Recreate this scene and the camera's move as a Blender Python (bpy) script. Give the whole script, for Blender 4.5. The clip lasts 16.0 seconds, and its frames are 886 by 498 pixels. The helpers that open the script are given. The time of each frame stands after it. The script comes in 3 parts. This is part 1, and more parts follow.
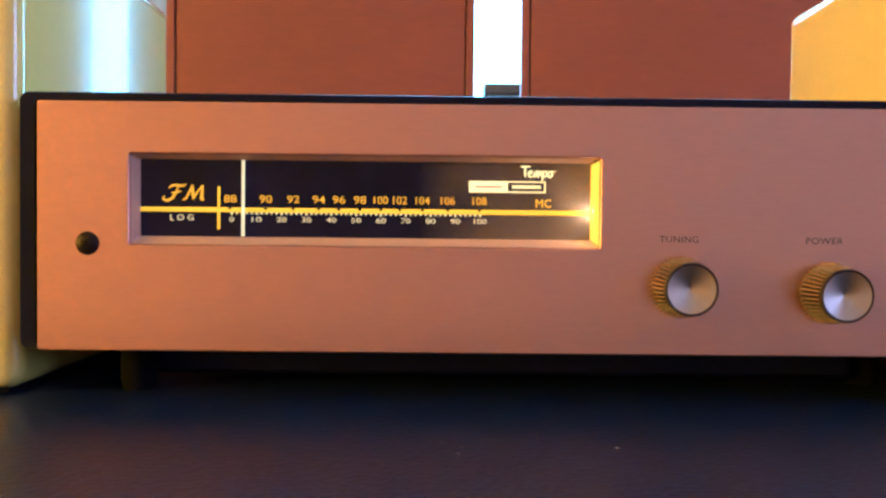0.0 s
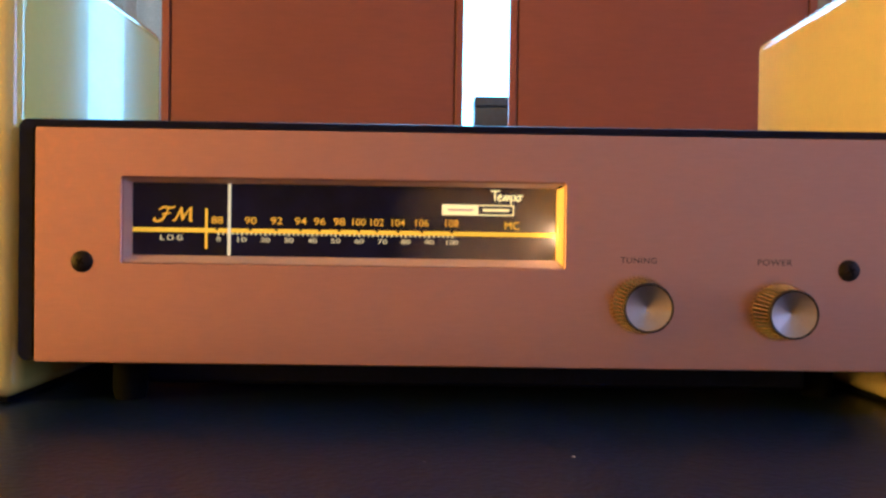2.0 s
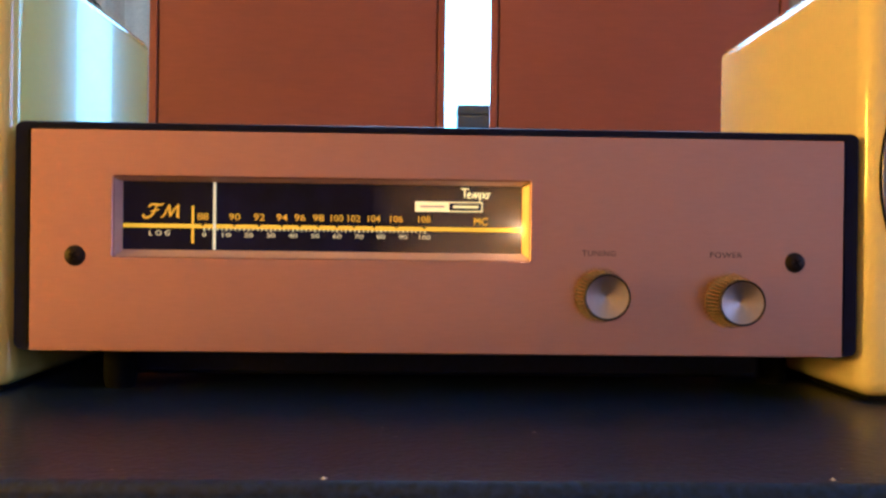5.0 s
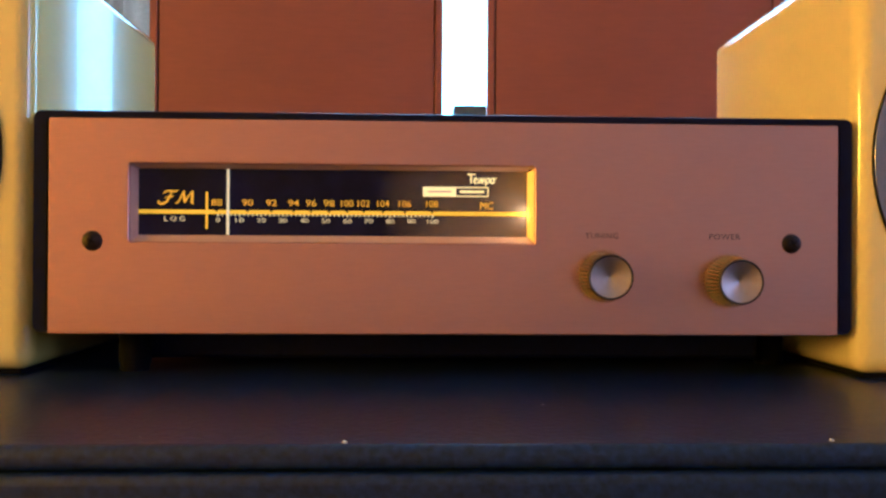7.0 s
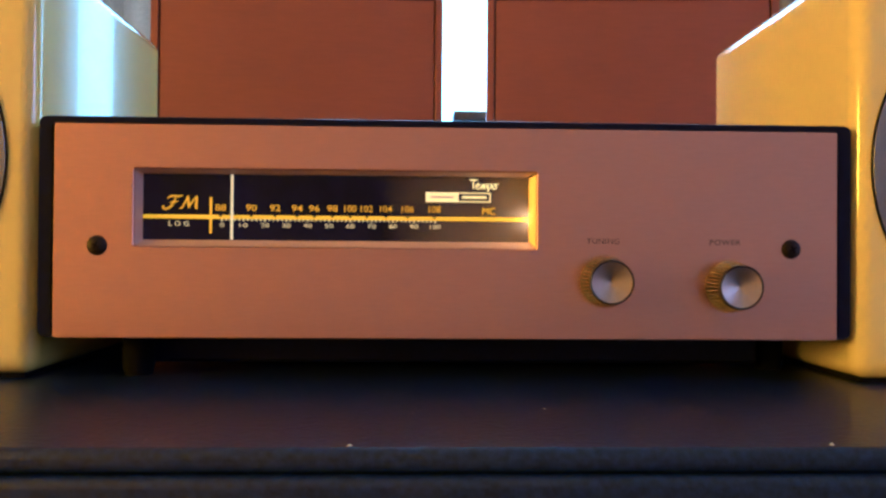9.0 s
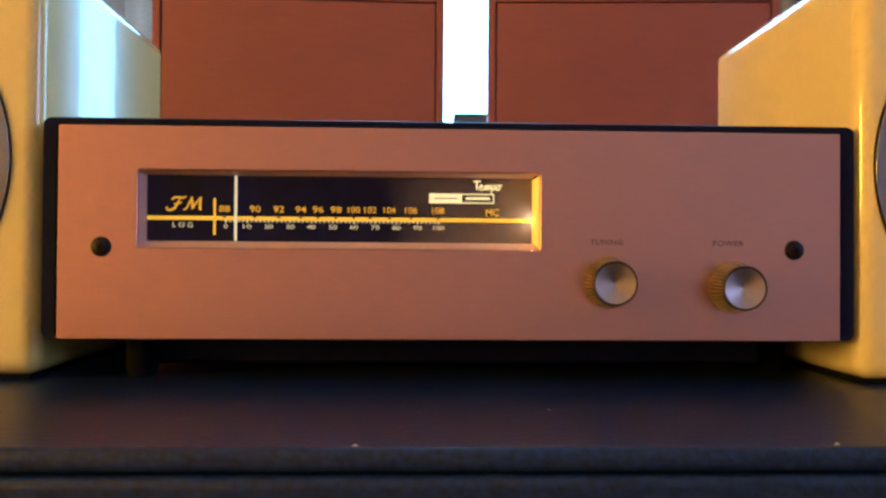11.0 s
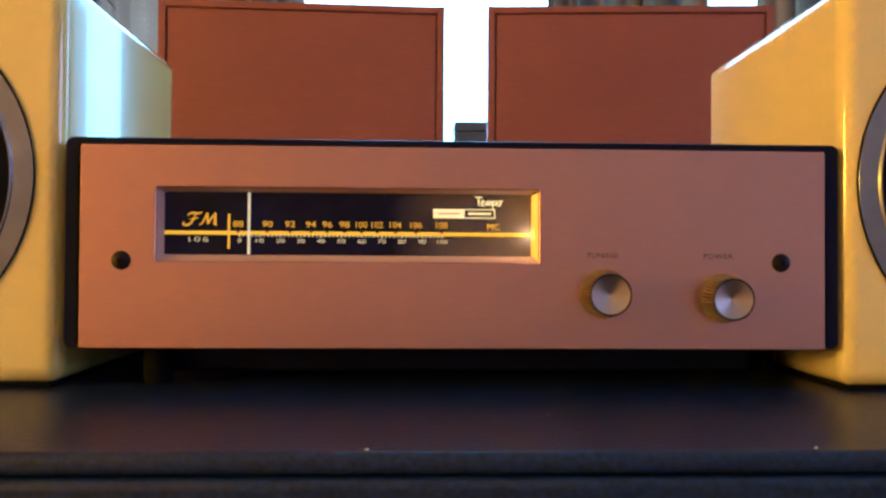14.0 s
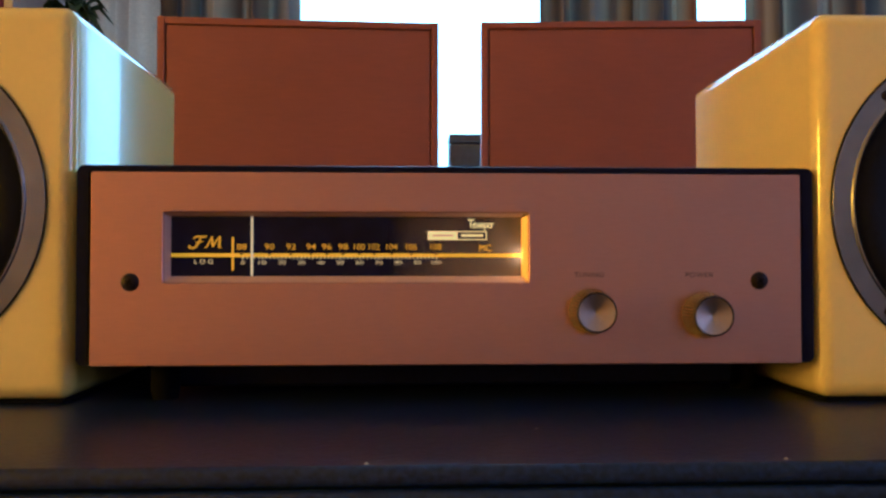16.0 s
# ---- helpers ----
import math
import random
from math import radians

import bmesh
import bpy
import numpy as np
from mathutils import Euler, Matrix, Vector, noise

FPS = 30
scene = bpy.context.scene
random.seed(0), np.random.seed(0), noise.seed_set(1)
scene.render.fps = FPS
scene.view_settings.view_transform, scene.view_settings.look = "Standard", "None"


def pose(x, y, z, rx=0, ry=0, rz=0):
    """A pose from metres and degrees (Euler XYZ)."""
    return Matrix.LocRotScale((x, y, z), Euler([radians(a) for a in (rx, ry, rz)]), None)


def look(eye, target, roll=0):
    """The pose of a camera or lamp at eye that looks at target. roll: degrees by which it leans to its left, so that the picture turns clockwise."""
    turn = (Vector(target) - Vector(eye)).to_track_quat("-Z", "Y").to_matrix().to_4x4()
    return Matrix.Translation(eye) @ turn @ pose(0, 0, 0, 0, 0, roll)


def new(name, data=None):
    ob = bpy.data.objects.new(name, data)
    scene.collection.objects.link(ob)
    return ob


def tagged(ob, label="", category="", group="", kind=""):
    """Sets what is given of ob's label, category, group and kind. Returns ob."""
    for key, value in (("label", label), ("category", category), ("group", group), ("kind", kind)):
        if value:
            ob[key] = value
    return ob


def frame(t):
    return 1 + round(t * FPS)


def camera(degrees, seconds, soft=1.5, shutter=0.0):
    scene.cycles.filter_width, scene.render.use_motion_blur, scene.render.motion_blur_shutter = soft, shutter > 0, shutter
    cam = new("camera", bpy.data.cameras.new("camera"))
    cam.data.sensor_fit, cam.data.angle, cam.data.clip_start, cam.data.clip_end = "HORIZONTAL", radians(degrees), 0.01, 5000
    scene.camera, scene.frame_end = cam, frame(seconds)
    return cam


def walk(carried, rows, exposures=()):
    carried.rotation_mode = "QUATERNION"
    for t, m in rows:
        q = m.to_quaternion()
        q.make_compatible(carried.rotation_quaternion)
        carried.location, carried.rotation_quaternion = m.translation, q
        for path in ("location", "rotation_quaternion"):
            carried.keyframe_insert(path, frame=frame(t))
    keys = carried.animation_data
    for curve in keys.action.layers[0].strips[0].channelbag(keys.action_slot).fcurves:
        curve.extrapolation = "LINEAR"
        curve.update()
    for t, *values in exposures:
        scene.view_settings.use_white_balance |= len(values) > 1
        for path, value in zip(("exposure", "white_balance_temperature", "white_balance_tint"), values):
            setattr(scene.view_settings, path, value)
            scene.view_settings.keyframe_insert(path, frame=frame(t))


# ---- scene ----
cam = camera(56.0, 16.0, soft=2.6)
PATH = [
    (0, (-0.02264, -0.29745, 0.86002), (-0.01502, 0.70227, 0.83788), 0.57),
    (0.5, (-0.02085, -0.30123, 0.86421), (-0.01322, 0.69856, 0.84556), 0.69),
    (1, (-0.01825, -0.30627, 0.86589), (-0.00741, 0.69351, 0.84773), 0.75),
    (1.5, (-0.01659, -0.31331, 0.86570), (-0.00568, 0.68650, 0.84954), 0.76),
    (2, (-0.01460, -0.31653, 0.86560), (-0.00191, 0.68328, 0.85100), 0.84),
    (2.5, (-0.01360, -0.31937, 0.86402), (0.00157, 0.68041, 0.84962), 0.86),
    (3, (-0.01122, -0.32372, 0.86871), (0.00645, 0.67604, 0.85596), 0.91),
    (3.5, (-0.00896, -0.32804, 0.86772), (0.00968, 0.67171, 0.85501), 0.96),
    (6, (-0.00848, -0.34408, 0.85571), (0.02622, 0.65531, 0.86053), 0.47),
    (6.5, (-0.00833, -0.34704, 0.85445), (0.02848, 0.65227, 0.86014), 0.43),
    (7, (-0.01458, -0.34726, 0.85026), (0.01970, 0.65215, 0.85459), 0.34),
    (7.5, (-0.01784, -0.34893, 0.84856), (0.01559, 0.65050, 0.85162), 0.31),
    (8, (-0.01884, -0.34922, 0.84725), (0.01619, 0.65014, 0.85461), 0.40),
    (8.5, (-0.01823, -0.34894, 0.85012), (0.01672, 0.65040, 0.86064), 0.41),
    (9, (-0.01651, -0.34965, 0.85035), (0.02005, 0.64963, 0.86048), 0.43),
    (11.5, (-0.01823, -0.35019, 0.84934), (0.01848, 0.64903, 0.86420), 0.40),
    (12, (-0.01702, -0.35419, 0.84963), (0.02150, 0.64495, 0.86482), 0.44),
    (12.5, (-0.01915, -0.35850, 0.85105), (0.01868, 0.64066, 0.86676), 0.39),
    (13, (-0.02155, -0.36162, 0.85212), (0.01454, 0.63758, 0.86932), 0.38),
    (13.5, (-0.02112, -0.36447, 0.85210), (0.01604, 0.63468, 0.87004), 0.44),
    (14, (-0.02062, -0.36746, 0.85344), (0.01689, 0.63167, 0.87158), 0.35),
    (14.5, (-0.02017, -0.37294, 0.85431), (0.01878, 0.62613, 0.87308), 0.38),
    (15, (-0.01896, -0.37789, 0.85617), (0.02157, 0.62107, 0.87706), 0.23),
    (15.5, (-0.02085, -0.38143, 0.85696), (0.02167, 0.61735, 0.88188), 0.14),
    (16, (-0.02049, -0.38570, 0.85972), (0.02185, 0.61307, 0.88537), -0.01),
]
EXPOSURE = ((0, 0.91, 4340, 14), (0.5, 0.75, 4340, 14), (2, 0.49, 4340, 14), (3.5, 0.49, 4340, 15), (7, 0.47, 4390, 16), (12.5, 0.43, 4390, 16), (14, 0.43, 4390, 16), (15, 0.38, 4390, 17), (15.5, 0.21, 4440, 17), (16, -0.09, 4490, 18))
walk(cam, [(t, look(eye, target, roll)) for t, eye, target, roll in PATH],
     exposures=EXPOSURE)

# ---- world and light ----
TOP = 0.797            # height of the table top
world = bpy.data.worlds.new("world")
scene.world = world
world.use_nodes = True
wn = world.node_tree.nodes
sky = wn.new("ShaderNodeTexSky")
sky.sky_type, sky.sun_disc = "NISHITA", False
sky.sun_elevation, sky.sun_rotation = radians(35), radians(20)
world.node_tree.links.new(sky.outputs[0], wn["Background"].inputs[0])
wn["Background"].inputs[1].default_value = 0.1


def lamp(name, kind, at, colour, watts, size, target=None):
    data = bpy.data.lights.new(name, kind)
    data.color, data.energy = colour, watts
    if kind == "AREA":
        data.shape, data.size = "DISK", size
    else:
        data.shadow_soft_size = size
    ob = new(name, data)
    ob.matrix_world = look(at, target or (0, 0, 0))
    return ob


# the warm lamp of the room, to the left in front of the table
lamp("table_lamp_light", "POINT", (-2.50, -1.12, 1.25), (1.0, 0.480, 0.006), 168, 0.30)
# added cool fill light, set in a side window out of view
lamp("cool_fill_light", "AREA", (2.58, -1.15, 1.50), (0.74, 0.70, 0.90), 9.5, 1.15, (0.0, -1.15, 1.30))
# the small lamp inside the dial, at its right end
lamp("dial_lamp_light", "AREA", (0.0340, 0.0030, TOP + 0.0700), (1.0, 0.60, 0.20), 0.0026, 0.0030, (-0.1, 0.0120, TOP + 0.0700))


# ---- materials ----
def material(name, colour, rough=0.5, metal=0.0, grain=0.08, scale=60.0, bump=0.05, coat=0.0, stretch=(1, 1, 1), stain=0.1, stain_scale=6.0, emit=0.0, emit_colour=None):
    m = bpy.data.materials.new(name)
    m.use_nodes = True
    nt = m.node_tree
    n, l = nt.nodes, nt.links
    p = n["Principled BSDF"]
    p.inputs["Roughness"].default_value, p.inputs["Metallic"].default_value = rough, metal
    p.inputs["Coat Weight"].default_value = coat
    p.inputs["Coat Roughness"].default_value = 0.025
    co = n.new("ShaderNodeTexCoord")
    mp = n.new("ShaderNodeMapping")
    mp.inputs["Scale"].default_value = stretch
    l.new(co.outputs["Object"], mp.inputs[0])
    fine = n.new("ShaderNodeTexNoise")
    fine.inputs["Scale"].default_value, fine.inputs["Detail"].default_value = scale, 6
    l.new(mp.outputs[0], fine.inputs["Vector"])
    broad = n.new("ShaderNodeTexNoise")
    broad.inputs["Scale"].default_value, broad.inputs["Detail"].default_value = stain_scale, 3
    l.new(co.outputs["Object"], broad.inputs["Vector"])
    prev = None
    for tex, amount in ((fine, grain), (broad, stain)):
        mul = n.new("ShaderNodeMix")
        mul.data_type, mul.blend_type = "RGBA", "MULTIPLY"
        mul.inputs["Factor"].default_value = 1.0
        ramp = n.new("ShaderNodeValToRGB")
        ramp.color_ramp.elements[0].position, ramp.color_ramp.elements[1].position = 0.3, 0.7
        lo = 1 - 2 * amount
        ramp.color_ramp.elements[0].color = (lo, lo, lo, 1)
        ramp.color_ramp.elements[1].color = (1, 1, 1, 1)
        l.new(tex.outputs[0], ramp.inputs[0])
        if prev is None:
            mul.inputs["A"].default_value = (*colour, 1)
        else:
            l.new(prev.outputs["Result"], mul.inputs["A"])
        l.new(ramp.outputs[0], mul.inputs["B"])
        prev = mul
    l.new(prev.outputs["Result"], p.inputs["Base Color"])
    if bump:
        b = n.new("ShaderNodeBump")
        b.inputs["Strength"].default_value, b.inputs["Distance"].default_value = bump, 0.001
        l.new(fine.outputs[0], b.inputs["Height"])
        l.new(b.outputs[0], p.inputs["Normal"])
    if emit:
        p.inputs["Emission Color"].default_value = (*(emit_colour or colour), 1)
        p.inputs["Emission Strength"].default_value = emit
    return m


ALU = material("brushed_aluminium", (0.530, 0.285, 0.240), 0.33, 0.86, 0.025, 900, 0.03, stretch=(0.15, 1, 1), stain=0.03)
# face aluminium in a lighter tone, painting the light its bevel catches
ALU_LIT = material("lit_aluminium", (0.74, 0.48, 0.40), 0.5, 0.12, 0.05, 700, 0.02)
CAP = material("spun_aluminium", (0.46, 0.39, 0.35), 0.36, 1.0, 0.04, 500, 0.0)
tang = CAP.node_tree.nodes.new("ShaderNodeTangent")
tang.direction_type, tang.axis = "RADIAL", "Y"
CAP.node_tree.links.new(tang.outputs[0], CAP.node_tree.nodes["Principled BSDF"].inputs["Tangent"])
CAP.node_tree.nodes["Principled BSDF"].inputs["Anisotropic"].default_value = 0.35
KNOB = material("knob_brass_grey", (0.86, 0.78, 0.62), 0.22, 0.8, 0.1, 300, 0.02)
# dark tone that paints the shade between the ribs; the rim shares it
KNOB_CORE = material("knob_dark_core", (0.022, 0.011, 0.014), 0.45, 0.4, 0.1, 300, 0.02)
BLACK = material("black_enamel", (0.006, 0.007, 0.036), 0.5, 0.0, 0.2, 250, 0.1)
RUBBER = material("black_rubber", (0.004, 0.004, 0.008), 0.95, 0.0, 0.2, 200, 0.1)
SCREW = material("blackened_steel", (0.022, 0.014, 0.018), 0.45, 0.7, 0.2, 300, 0.05)
DIAL = material("dial_black_glass", (0.011, 0.010, 0.052), 0.2, 0.0, 0.15, 120, 0.0, stain=0.25, stain_scale=40)
# dial inks carry their own emission for the dial lamp's edge light
YELLOW = material("dial_yellow", (0.72, 0.40, 0.004), 0.8, emit=0.52, emit_colour=(1.0, 0.50, 0.0), bump=0)
# same yellow with weaker emission, for marks the lamp reaches less
YELLOW_DIM = material("dial_yellow_dim_glow", (0.70, 0.38, 0.006), 0.8, emit=0.36, emit_colour=(1.0, 0.48, 0.0), bump=0)
CREAM_INK = material("dial_cream", (0.75, 0.66, 0.36), 0.7, emit=0.34, emit_colour=(1.0, 0.78, 0.34), bump=0)
BADGE = material("badge_cream", (0.80, 0.66, 0.28), 0.7, emit=0.62, emit_colour=(1.0, 0.74, 0.22), bump=0)
WHITE_INK = material("pointer_white", (0.85, 0.8, 0.56), 0.4, emit=0.36, emit_colour=(1.0, 0.80, 0.36), bump=0)
DARK_INK = material("panel_ink", (0.05, 0.03, 0.035), 0.6, bump=0)
GLOW = material("dial_lamp_glow", (0.9, 0.6, 0.1), 0.4, emit=0.62, emit_colour=(1.0, 0.43, 0.005), bump=0)
CREAM = material("cream_lacquer", (0.77, 0.62, 0.15), 0.12, 0.0, 0.015, 300, 0.01, coat=0.7, stain=0.02)
CHROME = material("chrome_ring", (0.34, 0.34, 0.38), 0.22, 1.0, 0.08, 90, 0.02, stain=0.15, stain_scale=25)
CONE = material("black_cone", (0.008, 0.008, 0.014), 0.6, 0.0, 0.2, 400, 0.1)
TABLE = material("black_table_paint", (0.011, 0.028, 0.110), 0.35, 0.0, 0.35, 420, 0.34, stain=0.2)
DUST = material("dust_fleck", (0.60, 0.59, 0.56), 0.9, bump=0)
WOOD = material("red_brown_veneer", (0.25, 0.072, 0.046), 0.45, 0.0, 0.045, 70, 0.08, stretch=(0.5, 1, 5), stain=0.08, stain_scale=5)
WOOD_DARK = material("dark_groove_wood", (0.13, 0.036, 0.024), 0.5, 0.0, 0.15, 60, 0.1, stretch=(0.3, 1, 5))
WALL = material("beige_plaster", (0.62, 0.52, 0.44), 0.85, 0.0, 0.04, 80, 0.2)
CEIL = material("white_plaster", (0.75, 0.72, 0.66), 0.9, 0.0, 0.03, 60, 0.15)
FLOOR = material("oak_floor", (0.28, 0.17, 0.09), 0.45, 0.0, 0.15, 20, 0.1, stretch=(1, 0.1, 1))
FRAME = material("white_window_paint", (0.78, 0.78, 0.76), 0.4, 0.0, 0.03, 80, 0.05)
GREY_BOX = material("slate_grey_plastic", (0.30, 0.33, 0.35), 0.5, 0.0, 0.08, 120, 0.05)
LEAF = material("dark_leaf", (0.05, 0.10, 0.03), 0.45, 0.0, 0.2, 60, 0.1)
POT = material("clay_pot", (0.35, 0.14, 0.07), 0.8, 0.0, 0.1, 80, 0.1)
SHELF = material("pale_wood_shelf", (0.42, 0.28, 0.16), 0.5, 0.0, 0.12, 30, 0.08, stretch=(0.3, 1, 5))
BOOKS = [material("book_cloth", c, 0.7, 0.0, 0.08, 150, 0.1) for c in ((0.45, 0.03, 0.03), (0.55, 0.42, 0.3), (0.32, 0.05, 0.10), (0.5, 0.45, 0.4), (0.12, 0.04, 0.08))]


def backdrop_material():
    m = bpy.data.materials.new("daylight_sky")
    m.use_nodes = True
    n, l = m.node_tree.nodes, m.node_tree.links
    n.remove(n["Principled BSDF"])
    e = n.new("ShaderNodeEmission")
    e.inputs[0].default_value, e.inputs[1].default_value = (0.53, 0.90, 1.0, 1), 4.6
    l.new(e.outputs[0], n["Material Output"].inputs[0])
    return m


def let_light_through(m, colour, share):
    n, l = m.node_tree.nodes, m.node_tree.links
    tr, mix = n.new("ShaderNodeBsdfTranslucent"), n.new("ShaderNodeMixShader")
    tr.inputs[0].default_value, mix.inputs[0].default_value = (*colour, 1), share
    l.new(n["Principled BSDF"].outputs[0], mix.inputs[1])
    l.new(tr.outputs[0], mix.inputs[2])
    l.new(mix.outputs[0], n["Material Output"].inputs[0])
    return m


def curtain_material():
    m = let_light_through(material("striped_curtain", (0.4, 0.34, 0.27), 0.9, bump=0), (0.36, 0.27, 0.20), 0.05)
    n, l = m.node_tree.nodes, m.node_tree.links
    p = n["Principled BSDF"]
    co = n.new("ShaderNodeUVMap")
    sep = n.new("ShaderNodeSeparateXYZ")
    l.new(co.outputs[0], sep.inputs[0])
    w = n.new("ShaderNodeMath")
    w.operation = "FRACT"
    mul = n.new("ShaderNodeMath")
    mul.operation = "MULTIPLY"
    mul.inputs[1].default_value = 3.3
    l.new(sep.outputs[0], mul.inputs[0])
    l.new(mul.outputs[0], w.inputs[0])
    ramp = n.new("ShaderNodeValToRGB")
    ramp.color_ramp.interpolation = "EASE"
    stripes = ((0.0, (0.356, 0.280, 0.200)), (0.16, (0.092, 0.084, 0.088)), (0.28, (0.232, 0.196, 0.169)), (0.40, (0.388, 0.301, 0.206)), (0.55, (0.170, 0.084, 0.044)),
               (0.60, (0.325, 0.237, 0.156)), (0.74, (0.054, 0.049, 0.062)), (0.80, (0.186, 0.140, 0.119)), (0.92, (0.295, 0.210, 0.138)))
    el = ramp.color_ramp.elements
    while len(el) < len(stripes):
        el.new(0.5)
    for e, (pos, c) in zip(el, stripes):
        e.position, e.color = pos, (*c, 1)
    l.new(w.outputs[0], ramp.inputs[0])
    l.new(ramp.outputs[0], p.inputs["Base Color"])
    return m


for m in (TABLE, BLACK, RUBBER, DIAL, CONE, YELLOW, YELLOW_DIM):
    m.node_tree.nodes["Principled BSDF"].inputs["Specular IOR Level"].default_value = 0.34 if m is TABLE else 0.12
def glow_film():
    """Painted haze for the dial lamp's glow: stronger towards that end, in faint wipes."""
    m = material("glow_haze", (0.70, 0.52, 0.42), 0.8, bump=0)
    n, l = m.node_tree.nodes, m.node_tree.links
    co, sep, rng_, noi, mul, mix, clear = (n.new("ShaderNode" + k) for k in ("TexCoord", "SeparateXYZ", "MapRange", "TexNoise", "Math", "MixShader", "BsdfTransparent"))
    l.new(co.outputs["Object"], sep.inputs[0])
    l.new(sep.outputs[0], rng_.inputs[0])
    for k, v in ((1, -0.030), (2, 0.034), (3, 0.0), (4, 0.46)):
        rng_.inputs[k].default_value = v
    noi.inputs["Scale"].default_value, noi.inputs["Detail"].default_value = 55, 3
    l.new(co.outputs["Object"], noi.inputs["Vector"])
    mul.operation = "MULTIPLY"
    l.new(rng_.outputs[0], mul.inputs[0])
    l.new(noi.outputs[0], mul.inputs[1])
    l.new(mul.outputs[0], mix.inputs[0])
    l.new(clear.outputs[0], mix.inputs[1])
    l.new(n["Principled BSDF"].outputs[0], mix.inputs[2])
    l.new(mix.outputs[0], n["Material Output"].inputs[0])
    return m


FILM = glow_film()
SKY = backdrop_material()
CURTAIN = curtain_material()
SHEER = let_light_through(material("pale_net", (0.60, 0.44, 0.33), 0.9, scale=300), (0.70, 0.46, 0.34), 0.06)


# ---- mesh helpers ----
def mesh_of(bm, name, mat, smooth=True):
    me = bpy.data.meshes.new(name)
    bmesh.ops.recalc_face_normals(bm, faces=bm.faces)
    mixed = any(f.smooth for f in bm.faces)      # rounded edges smooth, broad faces flat
    bm.to_mesh(me)
    bm.free()
    me.materials.append(mat)
    if smooth:
        if not mixed:
            me.polygons.foreach_set("use_smooth", [True] * len(me.polygons))
            me.set_sharp_from_angle(angle=radians(32))
    return me


def part(name, bm, mat, parent=None, label="", at=None):
    me = bm if isinstance(bm, bpy.types.Mesh) else mesh_of(bm, name, mat)
    ob = new(name, me)
    if parent:
        ob.parent = parent
    if at:
        ob.location = at
    if label:
        tagged(ob, label)
    return ob


def thing(name, at, label, category, group="", rz=0.0, kind=""):
    ob = new(name)
    ob.empty_display_size = 0.05
    ob.matrix_basis = pose(*at, 0, 0, rz)
    return tagged(ob, label, category, group, kind)


def box(x0, x1, y0, y1, z0, z1, bevel=0.0, seg=2, bm=None):
    own = bmesh.new()
    bmesh.ops.create_cube(own, size=1)
    for v in own.verts:
        v.co = Vector(((x0 + x1) / 2 + v.co.x * (x1 - x0), (y0 + y1) / 2 + v.co.y * (y1 - y0), (z0 + z1) / 2 + v.co.z * (z1 - z0)))
    if bevel:
        broad = [f.normal.copy() for f in own.faces]
        bmesh.ops.bevel(own, geom=own.edges[:], offset=bevel, segments=seg, affect="EDGES", profile=0.5)
        own.normal_update()
        for f in own.faces:
            f.smooth = max(f.normal.dot(b) for b in broad) < 0.9999
    if bm is None:
        return own
    me = bpy.data.meshes.new("tmp")
    own.to_mesh(me)
    own.free()
    bm.from_mesh(me)
    bpy.data.meshes.remove(me)
    return bm


def lathe(profile, steps=64, ridge=0.0, ridged=()):
    """Turns (radius, y) pairs round the y axis; rows named in ridged get a toothed radius."""
    bm = bmesh.new()
    rows = []
    for k, (r, y) in enumerate(profile):
        if r < 1e-6:
            rows.append([bm.verts.new((0, y, 0))])
            continue
        row = []
        for i in range(steps):
            a = 2 * math.pi * i / steps
            rr = r - (ridge if k in ridged and i % 2 else 0)
            row.append(bm.verts.new((rr * math.cos(a), y, rr * math.sin(a))))
        rows.append(row)
    for a, b in zip(rows, rows[1:]):
        for i in range(steps):
            j = (i + 1) % steps
            if len(a) == 1 and len(b) > 1:
                bm.faces.new((a[0], b[i], b[j]))
            elif len(b) == 1 and len(a) > 1:
                bm.faces.new((a[i], a[j], b[0]))
            elif len(a) > 1:
                bm.faces.new((a[i], a[j], b[j], b[i]))
    return bm


def rect_loop(bm, x0, x1, z0, z1, y, r, seg=4):
    """A rounded rectangle of vertices at depth y."""
    out = []
    for cx, cz, a0 in ((x1 - r, z1 - r, 0), (x0 + r, z1 - r, 90), (x0 + r, z0 + r, 180), (x1 - r, z0 + r, 270)):
        for k in range(seg + 1):
            a = radians(a0 + 90 * k / seg)
            out.append(bm.verts.new((cx + r * math.cos(a), y, cz + r * math.sin(a))))
    return out


def bridge(bm, a, b):
    n = len(a)
    for i in range(n):
        bm.faces.new((a[i], a[(i + 1) % n], b[(i + 1) % n], b[i]))


def plate(x0, x1, z0, z1, y, depth):
    """A thin raised mark, its front at y."""
    return box(x0, x1, y, y + depth, z0, z1)


